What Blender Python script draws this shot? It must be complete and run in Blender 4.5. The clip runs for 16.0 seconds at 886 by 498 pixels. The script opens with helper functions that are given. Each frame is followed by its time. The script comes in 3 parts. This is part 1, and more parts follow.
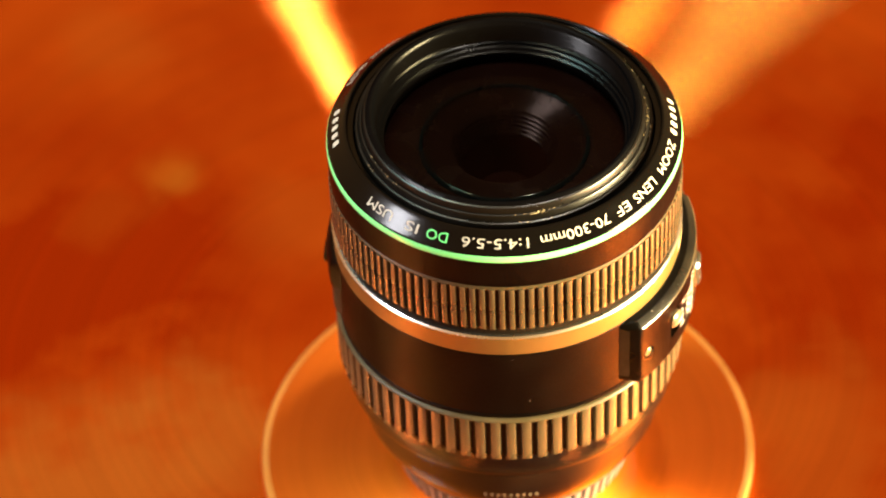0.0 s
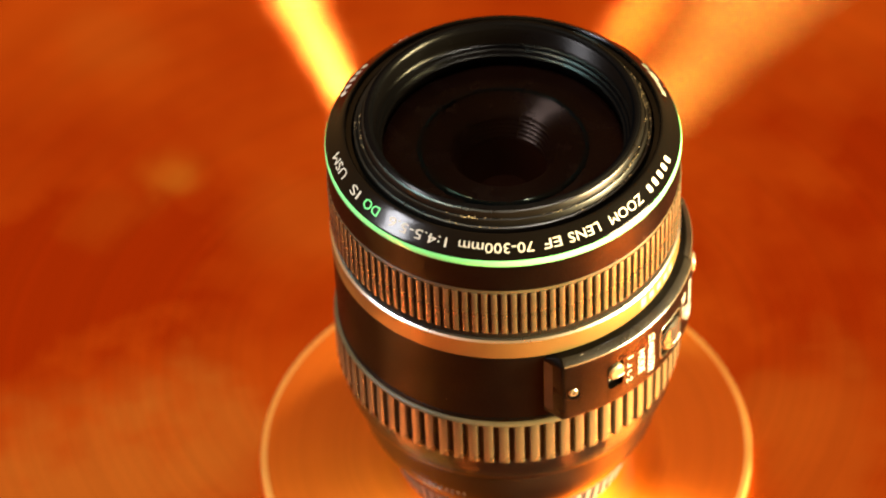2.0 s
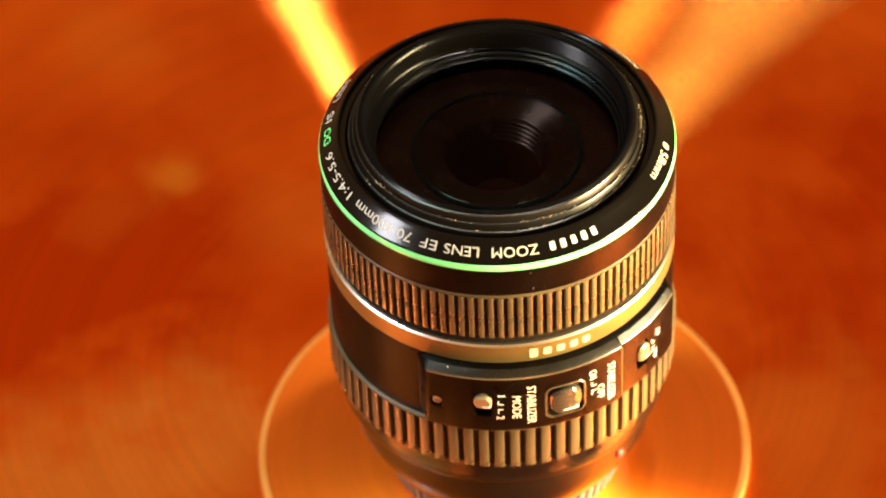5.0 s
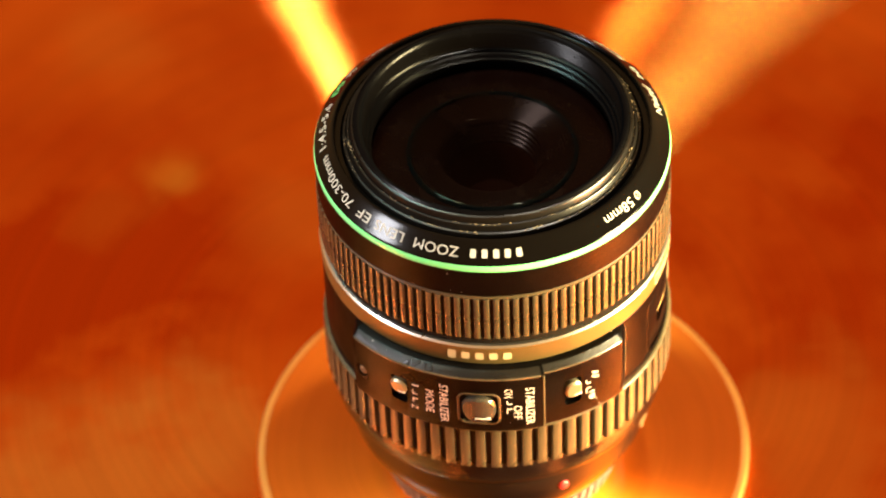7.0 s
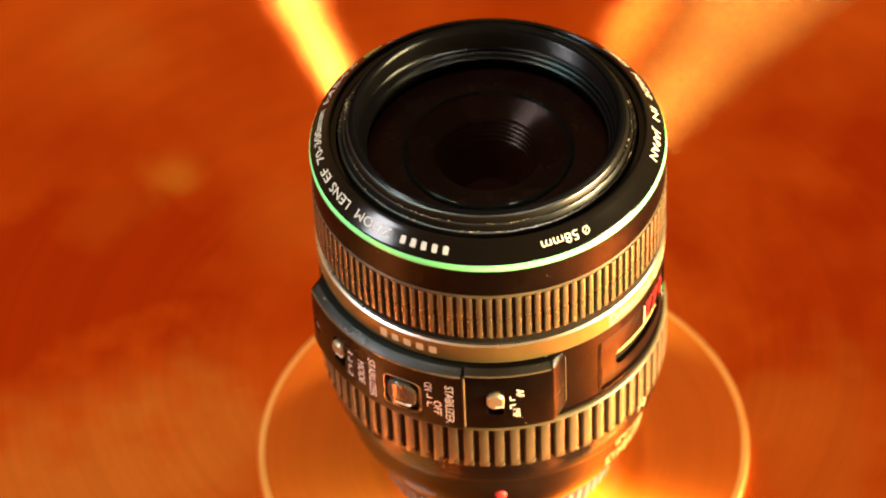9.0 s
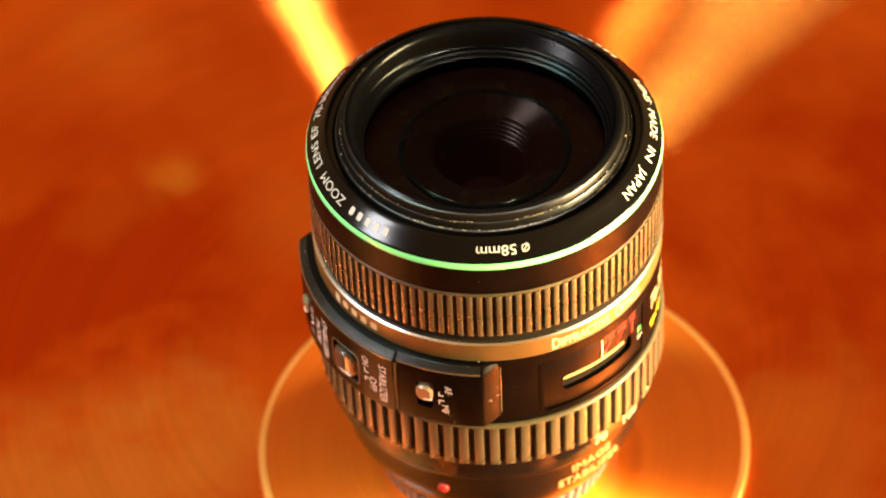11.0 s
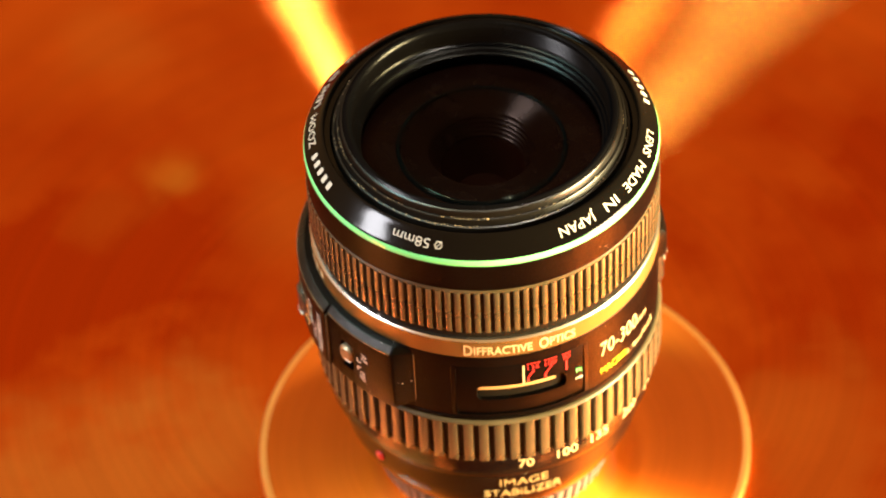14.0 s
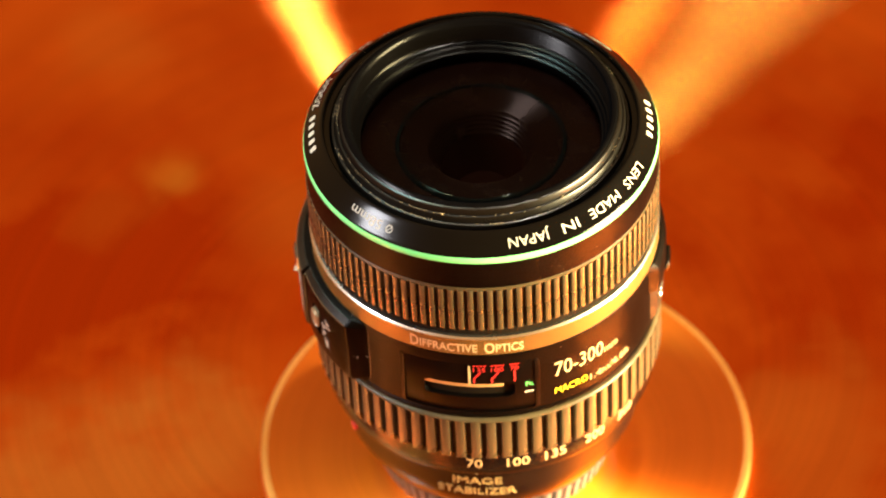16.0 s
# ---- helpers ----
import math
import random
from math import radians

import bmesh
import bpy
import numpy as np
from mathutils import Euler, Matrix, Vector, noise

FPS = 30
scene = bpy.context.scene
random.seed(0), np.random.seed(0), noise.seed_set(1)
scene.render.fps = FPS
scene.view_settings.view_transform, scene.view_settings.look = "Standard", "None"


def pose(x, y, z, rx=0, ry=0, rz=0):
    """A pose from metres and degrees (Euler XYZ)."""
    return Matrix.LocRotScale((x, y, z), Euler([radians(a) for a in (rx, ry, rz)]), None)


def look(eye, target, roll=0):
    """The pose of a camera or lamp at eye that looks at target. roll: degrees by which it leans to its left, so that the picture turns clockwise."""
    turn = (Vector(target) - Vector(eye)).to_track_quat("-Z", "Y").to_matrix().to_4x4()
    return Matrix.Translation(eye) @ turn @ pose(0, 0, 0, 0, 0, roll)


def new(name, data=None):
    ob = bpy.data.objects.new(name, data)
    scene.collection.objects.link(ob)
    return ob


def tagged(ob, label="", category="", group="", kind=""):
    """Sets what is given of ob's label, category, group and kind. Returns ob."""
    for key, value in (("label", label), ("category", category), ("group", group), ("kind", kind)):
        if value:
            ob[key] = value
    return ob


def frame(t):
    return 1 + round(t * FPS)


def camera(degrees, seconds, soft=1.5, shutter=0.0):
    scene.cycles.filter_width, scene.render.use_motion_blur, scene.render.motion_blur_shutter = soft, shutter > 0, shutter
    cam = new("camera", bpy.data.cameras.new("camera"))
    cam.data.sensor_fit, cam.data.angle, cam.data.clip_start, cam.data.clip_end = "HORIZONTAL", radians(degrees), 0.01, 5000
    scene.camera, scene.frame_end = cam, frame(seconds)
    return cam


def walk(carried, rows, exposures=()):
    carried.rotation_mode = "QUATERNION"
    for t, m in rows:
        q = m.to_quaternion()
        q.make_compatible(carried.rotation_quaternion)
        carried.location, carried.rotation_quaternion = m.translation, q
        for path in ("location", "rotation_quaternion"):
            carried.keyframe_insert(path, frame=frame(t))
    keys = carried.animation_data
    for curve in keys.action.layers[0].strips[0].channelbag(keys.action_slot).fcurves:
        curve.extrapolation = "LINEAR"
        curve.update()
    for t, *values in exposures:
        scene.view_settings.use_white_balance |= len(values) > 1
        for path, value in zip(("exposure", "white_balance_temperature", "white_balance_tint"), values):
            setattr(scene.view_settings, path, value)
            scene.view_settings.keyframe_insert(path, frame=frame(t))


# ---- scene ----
cam = camera(15.02, 16.0, soft=2.0)
EYE = (0.0, -0.50696, 0.57784)
GAZE = (EYE[0] - 0.015953, EYE[1] + 0.701578, EYE[2] - 0.712414)
cam.data.dof.use_dof = True
cam.data.dof.focus_distance = 0.684
cam.data.dof.aperture_fstop = 13.5
walk(cam, [(0.0, look(EYE, GAZE, -2.971)), (16.0, look(EYE, GAZE, -2.971))], exposures=[(0.0, 0.0), (16.0, 0.0)])

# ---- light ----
# Even orange glow, added where the surroundings are unseen.
world = bpy.data.worlds.new("room_glow")
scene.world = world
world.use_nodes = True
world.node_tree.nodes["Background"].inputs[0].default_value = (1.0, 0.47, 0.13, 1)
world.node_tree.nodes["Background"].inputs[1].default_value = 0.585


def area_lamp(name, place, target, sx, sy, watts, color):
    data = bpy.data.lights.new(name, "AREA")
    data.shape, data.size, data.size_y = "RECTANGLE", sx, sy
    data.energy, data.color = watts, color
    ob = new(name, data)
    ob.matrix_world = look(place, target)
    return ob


# Unseen lamps, added to make the plate's streaks and the lens highlights.
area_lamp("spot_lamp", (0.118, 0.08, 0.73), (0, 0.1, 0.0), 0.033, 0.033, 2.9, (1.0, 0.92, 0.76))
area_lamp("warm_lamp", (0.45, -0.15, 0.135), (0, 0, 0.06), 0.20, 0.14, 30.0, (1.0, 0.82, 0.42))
area_lamp("right_streak_lamp", (-0.20, 0.07, 0.735), (0, 0.1, 0.0), 0.05, 0.05, 1.3, (1.0, 0.88, 0.60))
area_lamp("cool_streak_lamp", (-0.285, 0.09, 0.70), (0, 0.1, 0.0), 0.15, 0.10, 2.4, (0.48, 0.90, 0.88))
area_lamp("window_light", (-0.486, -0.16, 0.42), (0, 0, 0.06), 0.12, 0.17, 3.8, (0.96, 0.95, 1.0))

# ---- materials ----
MM = 0.001


def material(name, color, rough, metal=0.0, gloss=0.5, spots=None, spot_amount=0.0, grain=0.0, grain_scale=900.0, rough_var=0.0, ior=1.5, dust=0.0):
    m = bpy.data.materials.new(name)
    m.use_nodes = True
    nt = m.node_tree
    b = nt.nodes["Principled BSDF"]
    b.inputs["Base Color"].default_value = (*color, 1)
    b.inputs["Roughness"].default_value = rough
    b.inputs["Metallic"].default_value = metal
    b.inputs["IOR"].default_value = ior
    b.inputs["Specular IOR Level"].default_value = gloss
    tc = nt.nodes.new("ShaderNodeTexCoord")
    last = None
    if spots:
        n = nt.nodes.new("ShaderNodeTexNoise")
        n.inputs["Scale"].default_value = 140
        n.inputs["Detail"].default_value = 6
        nt.links.new(tc.outputs["Object"], n.inputs["Vector"])
        ramp = nt.nodes.new("ShaderNodeMapRange")
        ramp.inputs["From Min"].default_value, ramp.inputs["From Max"].default_value = 0.42, 0.72
        ramp.inputs["To Max"].default_value = spot_amount
        nt.links.new(n.outputs["Fac"], ramp.inputs["Value"])
        mix = nt.nodes.new("ShaderNodeMix")
        mix.data_type = "RGBA"
        mix.inputs["A"].default_value, mix.inputs["B"].default_value = (*color, 1), (*spots, 1)
        nt.links.new(ramp.outputs["Result"], mix.inputs["Factor"])
        last = mix.outputs["Result"]
    if dust:
        v = nt.nodes.new("ShaderNodeTexVoronoi")
        v.inputs["Scale"].default_value = 650
        nt.links.new(tc.outputs["Object"], v.inputs["Vector"])
        big = nt.nodes.new("ShaderNodeTexNoise")
        big.inputs["Scale"].default_value = 90
        nt.links.new(tc.outputs["Object"], big.inputs["Vector"])
        size = nt.nodes.new("ShaderNodeMapRange")
        size.inputs["From Min"].default_value, size.inputs["From Max"].default_value = 0.5, 0.75
        size.inputs["To Max"].default_value = dust
        nt.links.new(big.outputs["Fac"], size.inputs["Value"])
        less = nt.nodes.new("ShaderNodeMath")
        less.operation = "LESS_THAN"
        nt.links.new(v.outputs["Distance"], less.inputs[0])
        nt.links.new(size.outputs["Result"], less.inputs[1])
        mix = nt.nodes.new("ShaderNodeMix")
        mix.data_type = "RGBA"
        mix.inputs["A"].default_value, mix.inputs["B"].default_value = (*color, 1), (0.55, 0.5, 0.42, 1)
        if last:
            nt.links.new(last, mix.inputs["A"])
        nt.links.new(less.outputs[0], mix.inputs["Factor"])
        last = mix.outputs["Result"]
    if last:
        nt.links.new(last, b.inputs["Base Color"])
    if rough_var:
        n = nt.nodes.new("ShaderNodeTexNoise")
        n.inputs["Scale"].default_value = 60
        n.inputs["Detail"].default_value = 5
        nt.links.new(tc.outputs["Object"], n.inputs["Vector"])
        r = nt.nodes.new("ShaderNodeMapRange")
        r.inputs["From Min"].default_value, r.inputs["From Max"].default_value = 0.3, 0.7
        r.inputs["To Min"].default_value, r.inputs["To Max"].default_value = max(0.02, rough - rough_var), rough + rough_var
        nt.links.new(n.outputs["Fac"], r.inputs["Value"])
        nt.links.new(r.outputs["Result"], b.inputs["Roughness"])
    if grain:
        n = nt.nodes.new("ShaderNodeTexNoise")
        n.inputs["Scale"].default_value = grain_scale
        n.inputs["Detail"].default_value = 3
        nt.links.new(tc.outputs["Object"], n.inputs["Vector"])
        bump = nt.nodes.new("ShaderNodeBump")
        bump.inputs["Strength"].default_value = grain
        bump.inputs["Distance"].default_value = 0.0002
        nt.links.new(n.outputs["Fac"], bump.inputs["Height"])
        nt.links.new(bump.outputs["Normal"], b.inputs["Normal"])
    return m


def spun_metal(name, center, light, dark, along, across, dim_patches=(), pale_patches=(), lacquer=None):
    """Metal turned on a lathe: narrow highlights along the circular marks, wide ones across them. center: of the marks,
    in world millimetres for a fixed sheet; None: the object's own axis. Dark patches (x, y, size, amount) paint in dim
    areas; pale ones add a colour and paint in glow and blotches."""
    m = bpy.data.materials.new(name)
    m.use_nodes = True
    nt = m.node_tree
    nt.nodes.remove(nt.nodes["Principled BSDF"])
    shine = nt.nodes.new("ShaderNodeBsdfAnisotropic")
    shine.distribution = "BECKMANN"
    ratio = math.sqrt(along / across)
    shine.inputs["Anisotropy"].default_value = 1 - ratio
    shine.inputs["Roughness"].default_value = math.sqrt(along / ratio)
    tan = nt.nodes.new("ShaderNodeTangent")
    tan.direction_type, tan.axis = "RADIAL", "Z"
    nt.links.new(tan.outputs["Tangent"], shine.inputs["Tangent"])
    surface = shine.outputs[0]
    if lacquer:
        clear = nt.nodes.new("ShaderNodeBsdfAnisotropic")
        clear.inputs["Roughness"].default_value = lacquer
        fres = nt.nodes.new("ShaderNodeFresnel")
        fres.inputs["IOR"].default_value = 1.45
        coat = nt.nodes.new("ShaderNodeMixShader")
        nt.links.new(fres.outputs[0], coat.inputs[0])
        nt.links.new(surface, coat.inputs[1])
        nt.links.new(clear.outputs[0], coat.inputs[2])
        surface = coat.outputs[0]
    nt.links.new(surface, nt.nodes["Material Output"].inputs["Surface"])

    def vector(op, *links, **fixed):
        v = nt.nodes.new("ShaderNodeVectorMath")
        v.operation = op
        for i, link in enumerate(links):
            nt.links.new(link, v.inputs[i])
        if "second" in fixed:
            v.inputs[1].default_value = fixed["second"]
        return v

    def number(op, one, two):
        n = nt.nodes.new("ShaderNodeMath")
        n.operation = op
        for i, value in enumerate((one, two)):
            if isinstance(value, (int, float)):
                n.inputs[i].default_value = value
            else:
                nt.links.new(value, n.inputs[i])
        return n.outputs[0]

    def noise_1d(value, scale, detail):
        n = nt.nodes.new("ShaderNodeTexNoise")
        n.noise_dimensions = "1D"
        n.inputs["Scale"].default_value, n.inputs["Detail"].default_value = scale, detail
        nt.links.new(value, n.inputs["W"])
        return n.outputs["Fac"]

    def cloud(scale, detail, rough=0.5):
        n = nt.nodes.new("ShaderNodeTexNoise")
        n.inputs["Scale"].default_value, n.inputs["Detail"].default_value, n.inputs["Roughness"].default_value = scale, detail, rough
        nt.links.new(place, n.inputs["Vector"])
        return n.outputs["Fac"]

    def ranged(value, a, b_, c, d):
        r = nt.nodes.new("ShaderNodeMapRange")
        r.interpolation_type = "SMOOTHSTEP"
        for key, n in (("From Min", a), ("From Max", b_), ("To Min", c), ("To Max", d)):
            r.inputs[key].default_value = n
        nt.links.new(value, r.inputs["Value"])
        return r.outputs["Result"]

    place = nt.nodes.new("ShaderNodeTexCoord").outputs["Object"]
    if center:
        geo = nt.nodes.new("ShaderNodeNewGeometry").outputs["Position"]
        place = vector("SUBTRACT", geo, second=(center[0] * MM, center[1] * MM, 0)).outputs["Vector"]
    flat = vector("MULTIPLY", place, second=(1, 1, 0)).outputs["Vector"]
    length = vector("LENGTH", flat).outputs["Value"]
    patina = cloud(11, 4, 0.6)
    ragged = number("MULTIPLY", number("SUBTRACT", cloud(26, 4, 0.6), 0.5), 0.10)

    def blot(x, y, size):
        far = vector("DISTANCE", flat, second=((x - (center or (0, 0))[0]) * MM, (y - (center or (0, 0))[1]) * MM, 0)).outputs["Value"]
        return ranged(number("ADD", far, number("MULTIPLY", ragged, size / 38)), size * 0.1 * MM, size * MM, 1.0, 0.0)

    tint = ranged(patina, 0.34, 0.68, 0.0, 0.8)
    # Dark patches put dim areas of the sheet into its base colour.
    for x, y, size, amount in dim_patches:
        tint = number("ADD", tint, number("MULTIPLY", blot(x, y, size), amount))
    base = nt.nodes.new("ShaderNodeMix")
    base.data_type = "RGBA"
    base.inputs["A"].default_value, base.inputs["B"].default_value = (*light, 1), (*dark, 1)
    nt.links.new(tint, base.inputs["Factor"])
    colour = base.outputs["Result"]
    # Pale patches put glow and blotches into the base colour.
    for x, y, size, amount, pale in pale_patches:
        worn = nt.nodes.new("ShaderNodeMix")
        worn.data_type = "RGBA"
        worn.inputs["B"].default_value = (*pale, 1)
        nt.links.new(colour, worn.inputs["A"])
        nt.links.new(number("MULTIPLY", blot(x, y, size), amount), worn.inputs["Factor"])
        colour = worn.outputs["Result"]
    marks = number("ADD", ranged(noise_1d(length, 480, 2), 0.3, 0.7, -0.022, 0.022), ranged(noise_1d(length, 90, 3), 0.3, 0.7, 0.97, 1.03))
    scaled = vector("SCALE", colour)
    nt.links.new(marks, scaled.inputs["Scale"])
    nt.links.new(scaled.outputs["Vector"], shine.inputs["Color"])
    return m


GROOVE = (-9.0, 32.0)
# Dim sides, lower-left light wedge and glow near the lens are painted patches.
COPPER = spun_metal("spun_copper", GROOVE, (0.96, 0.225, 0.035), (0.66, 0.084, 0.007), 0.008, 0.42,
                    dim_patches=((-106, 58, 54, 0.95), (86, 58, 68, 0.65), (-70, 52, 22, 0.3)),
                    pale_patches=((-81, 95, 11, 0.7, (0.97, 0.40, 0.08)), (-78.5, 92.5, 7, 0.6, (0.97, 0.45, 0.10)), (-87, 97, 10, 0.45, (0.97, 0.36, 0.07)), (-95, 84, 16, 0.3, (0.97, 0.32, 0.06)), (-99, 144, 20, 0.35, (0.97, 0.34, 0.08)), (-47, 72, 24, 0.4, (0.97, 0.33, 0.08)), (-62, 30, 26, 0.25, (0.97, 0.30, 0.06)), (-92, -8, 46, 0.9, (0.97, 0.42, 0.13)), (-66, -2, 28, 0.6, (0.97, 0.42, 0.13)), (72, -6, 44, 0.45, (0.97, 0.36, 0.09)), (58, 8, 24, 0.3, (0.97, 0.34, 0.08))))
DISC = spun_metal("turned_copper", None, (0.86, 0.188, 0.014), (0.77, 0.152, 0.010), 0.24, 0.74, lacquer=0.10)
# Paler colour carries the highlight that runs round the disc's edge.
RIM = material("pale_rim", (0.97, 0.50, 0.15), 0.36, 1.0, rough_var=0.05)
BLACK = material("black_satin", (0.0014, 0.0010, 0.0008), 0.36, gloss=0.06, spots=(0.02, 0.015, 0.01), spot_amount=0.06, grain=0.35, grain_scale=2200, rough_var=0.07, dust=0.09)
GLOSS = material("black_gloss", (0.0016, 0.0014, 0.0012), 0.16, gloss=0.2, grain=0.02, rough_var=0.04, dust=0.07)
RUBBER = material("ribbed_black", (0.042, 0.034, 0.017), 0.26, gloss=0.95, spots=(0.13, 0.10, 0.055), spot_amount=0.35, grain=0.2, rough_var=0.08, dust=0.14)
# Grey raised above black to carry the pale sheen on the fins.
FIN = material("pale_fin", (0.15, 0.135, 0.135), 0.30, gloss=0.8, spots=(0.08, 0.07, 0.06), spot_amount=0.3, grain=0.1, rough_var=0.06)
SERIAL = material("engraved_marks", (0.10, 0.075, 0.05), 0.5, gloss=0.4, rough_var=0.08)
LIP = material("brown_lip", (0.055, 0.042, 0.020), 0.38, gloss=0.28, spots=(0.12, 0.09, 0.05), spot_amount=0.4, grain=0.15, rough_var=0.06, dust=0.12)
# Lighter brown for strips that paint in edge highlights; also the recess rim.
EDGE_SHINE = material("edge_shine_black", (0.05, 0.036, 0.02), 0.22, gloss=0.95, spots=(0.16, 0.12, 0.07), spot_amount=0.4, grain=0.1, rough_var=0.06, dust=0.1)
# Lighter black, so the switch panel's end face looks lit.
LIGHTER_BLACK = material("lighter_black", (0.009, 0.0065, 0.004), 0.45, gloss=0.16, spots=(0.08, 0.06, 0.04), spot_amount=0.25, grain=0.3, grain_scale=1500, rough_var=0.08, dust=0.1)
DULLGOLD = material("dull_gold", (0.42, 0.30, 0.13), 0.4, 0.3, rough_var=0.05)
REAR = material("rear_black", (0.003, 0.0027, 0.0026), 0.16, gloss=0.28, spots=(0.03, 0.026, 0.02), spot_amount=0.10, rough_var=0.04, grain=0.03)
SMOKE = material("smoked_plate", (0.0014, 0.001, 0.0008), 0.34, gloss=0.10, grain=0.03, rough_var=0.05, dust=0.08)
PANEL = material("textured_black", (0.0012, 0.0009, 0.0007), 0.33, gloss=0.075, spots=(0.04, 0.033, 0.024), spot_amount=0.05, grain=0.3, grain_scale=2600, rough_var=0.08, dust=0.16)
GRAINY = material("grainy_black", (0.004, 0.0032, 0.0024), 0.32, gloss=0.28, spots=(0.06, 0.05, 0.035), spot_amount=0.12, grain=0.55, grain_scale=2400, rough_var=0.10, dust=0.26)
METAL = material("satin_gunmetal", (0.20, 0.142, 0.046), 0.48, 0.8, spots=(0.13, 0.092, 0.034), spot_amount=0.3, grain=0.06, rough_var=0.05)
SILVER = material("bright_metal", (0.72, 0.69, 0.63), 0.28, 1.0, rough_var=0.05)
CRUMB = material("tan_dust", (0.26, 0.19, 0.10), 0.6, gloss=0.4, rough_var=0.1)
GREEN = material("green_enamel", (0.18, 0.85, 0.30), 0.16, rough_var=0.05)
WHITE = material("white_print", (0.68, 0.65, 0.58), 0.5, gloss=0.3, rough_var=0.05)
PALE = material("pale_ring_print", (0.42, 0.39, 0.33), 0.5, gloss=0.3, rough_var=0.05)
CREAM = material("gold_print", (0.48, 0.38, 0.21), 0.5, gloss=0.3, rough_var=0.05)
GREENINK = material("green_print", (0.12, 0.7, 0.2), 0.5, rough_var=0.05)
RED = material("red_print", (0.5, 0.025, 0.025), 0.4, rough_var=0.05)
YELLOW = material("yellow_print", (0.8, 0.62, 0.03), 0.45, rough_var=0.05)
KNOB = material("grey_switch", (0.30, 0.25, 0.16), 0.34, 0.7, grain=0.08, rough_var=0.06)
DARKKNOB = material("polished_switch", (0.035, 0.030, 0.022), 0.16, 0.0, gloss=1.0, grain=0.03, rough_var=0.04)

def matt(name, color, share, rough):
    """Blackened metal: dull paint with an even, faint gloss."""
    m = bpy.data.materials.new(name)
    m.use_nodes = True
    nt = m.node_tree
    nt.nodes.remove(nt.nodes["Principled BSDF"])
    dull, shine, mix = (nt.nodes.new(kind) for kind in ("ShaderNodeBsdfDiffuse", "ShaderNodeBsdfAnisotropic", "ShaderNodeMixShader"))
    grain = nt.nodes.new("ShaderNodeTexNoise")
    grain.inputs["Scale"].default_value, grain.inputs["Detail"].default_value = 160, 4
    nt.links.new(nt.nodes.new("ShaderNodeTexCoord").outputs["Object"], grain.inputs["Vector"])
    worn = nt.nodes.new("ShaderNodeMapRange")
    for key, n in (("From Min", 0.3), ("From Max", 0.7), ("To Min", rough * 0.85), ("To Max", rough * 1.2)):
        worn.inputs[key].default_value = n
    nt.links.new(grain.outputs["Fac"], worn.inputs["Value"])
    nt.links.new(worn.outputs["Result"], shine.inputs["Roughness"])
    dull.inputs["Color"].default_value = (*color, 1)
    shine.inputs["Color"].default_value = (1.0, 0.98, 0.97, 1)
    mix.inputs[0].default_value = share
    nt.links.new(dull.outputs[0], mix.inputs[1])
    nt.links.new(shine.outputs[0], mix.inputs[2])
    nt.links.new(mix.outputs[0], nt.nodes["Material Output"].inputs["Surface"])
    return m


DARK = matt("matt_black", (0.008, 0.006, 0.004), 0.006, 0.5)
# Darker than the ribs: shade in the gaps is put into this colour.
FLOOR = matt("groove_shade_brown", (0.022, 0.015, 0.008), 0.012, 0.4)
VOID = matt("inner_dark", (0.006, 0.0012, 0.0006), 0.001, 0.5)
BAFFLE = matt("baffle_black", (0.004, 0.0011, 0.0006), 0.022, 0.25)
THREAD = matt("thread_black", (0.0012, 0.0012, 0.0014), 0.0075, 0.24)
DUSTY = matt("dusty_black", (0.003, 0.0024, 0.0017), 0.030, 0.30)
# Teal-tinted gloss for the ring added to make the glint.
GLINT = material("glint_ring", (0.002, 0.005, 0.006), 0.07, gloss=0.3)
GLINT.node_tree.nodes["Principled BSDF"].inputs["Specular Tint"].default_value = (0.45, 0.95, 1.0, 1)
MOUNT = material("mount_chrome", (0.6, 0.58, 0.55), 0.25, 1.0, rough_var=0.05)


def coated_glass():
    m = bpy.data.materials.new("coated_glass")
    m.use_nodes = True
    nt = m.node_tree
    nt.nodes.remove(nt.nodes["Principled BSDF"])
    clear = nt.nodes.new("ShaderNodeBsdfTransparent")
    clear.inputs["Color"].default_value = (0.62, 0.45, 0.38, 1)
    shine = nt.nodes.new("ShaderNodeBsdfGlossy")
    shine.inputs["Color"].default_value = (0.10, 0.13, 0.13, 1)
    shine.inputs["Roughness"].default_value = 0.06
    fres = nt.nodes.new("ShaderNodeFresnel")
    fres.inputs["IOR"].default_value = 1.35
    mix = nt.nodes.new("ShaderNodeMixShader")
    nt.links.new(fres.outputs[0], mix.inputs[0])
    nt.links.new(clear.outputs[0], mix.inputs[1])
    nt.links.new(shine.outputs[0], mix.inputs[2])
    nt.links.new(mix.outputs[0], nt.nodes["Material Output"].inputs["Surface"])
    return m


GLASS = coated_glass()


# ---- building tools ----
def mesh_of(bm, name, mat, angle=32):
    bmesh.ops.recalc_face_normals(bm, faces=bm.faces)
    me = bpy.data.meshes.new(name)
    bm.to_mesh(me)
    bm.free()
    me.materials.append(mat)
    me.polygons.foreach_set("use_smooth", [True] * len(me.polygons))
    me.set_sharp_from_angle(angle=radians(angle))
    return me


def part(name, bm, mat, parent, label="", angle=32):
    ob = new(name, mesh_of(bm, name, mat, angle) if isinstance(bm, bmesh.types.BMesh) else bm)
    ob.parent = parent
    return tagged(ob, label)


def polar(r, az, z):
    a = radians(az)
    return Vector((r * math.cos(a), r * math.sin(a), z)) * MM


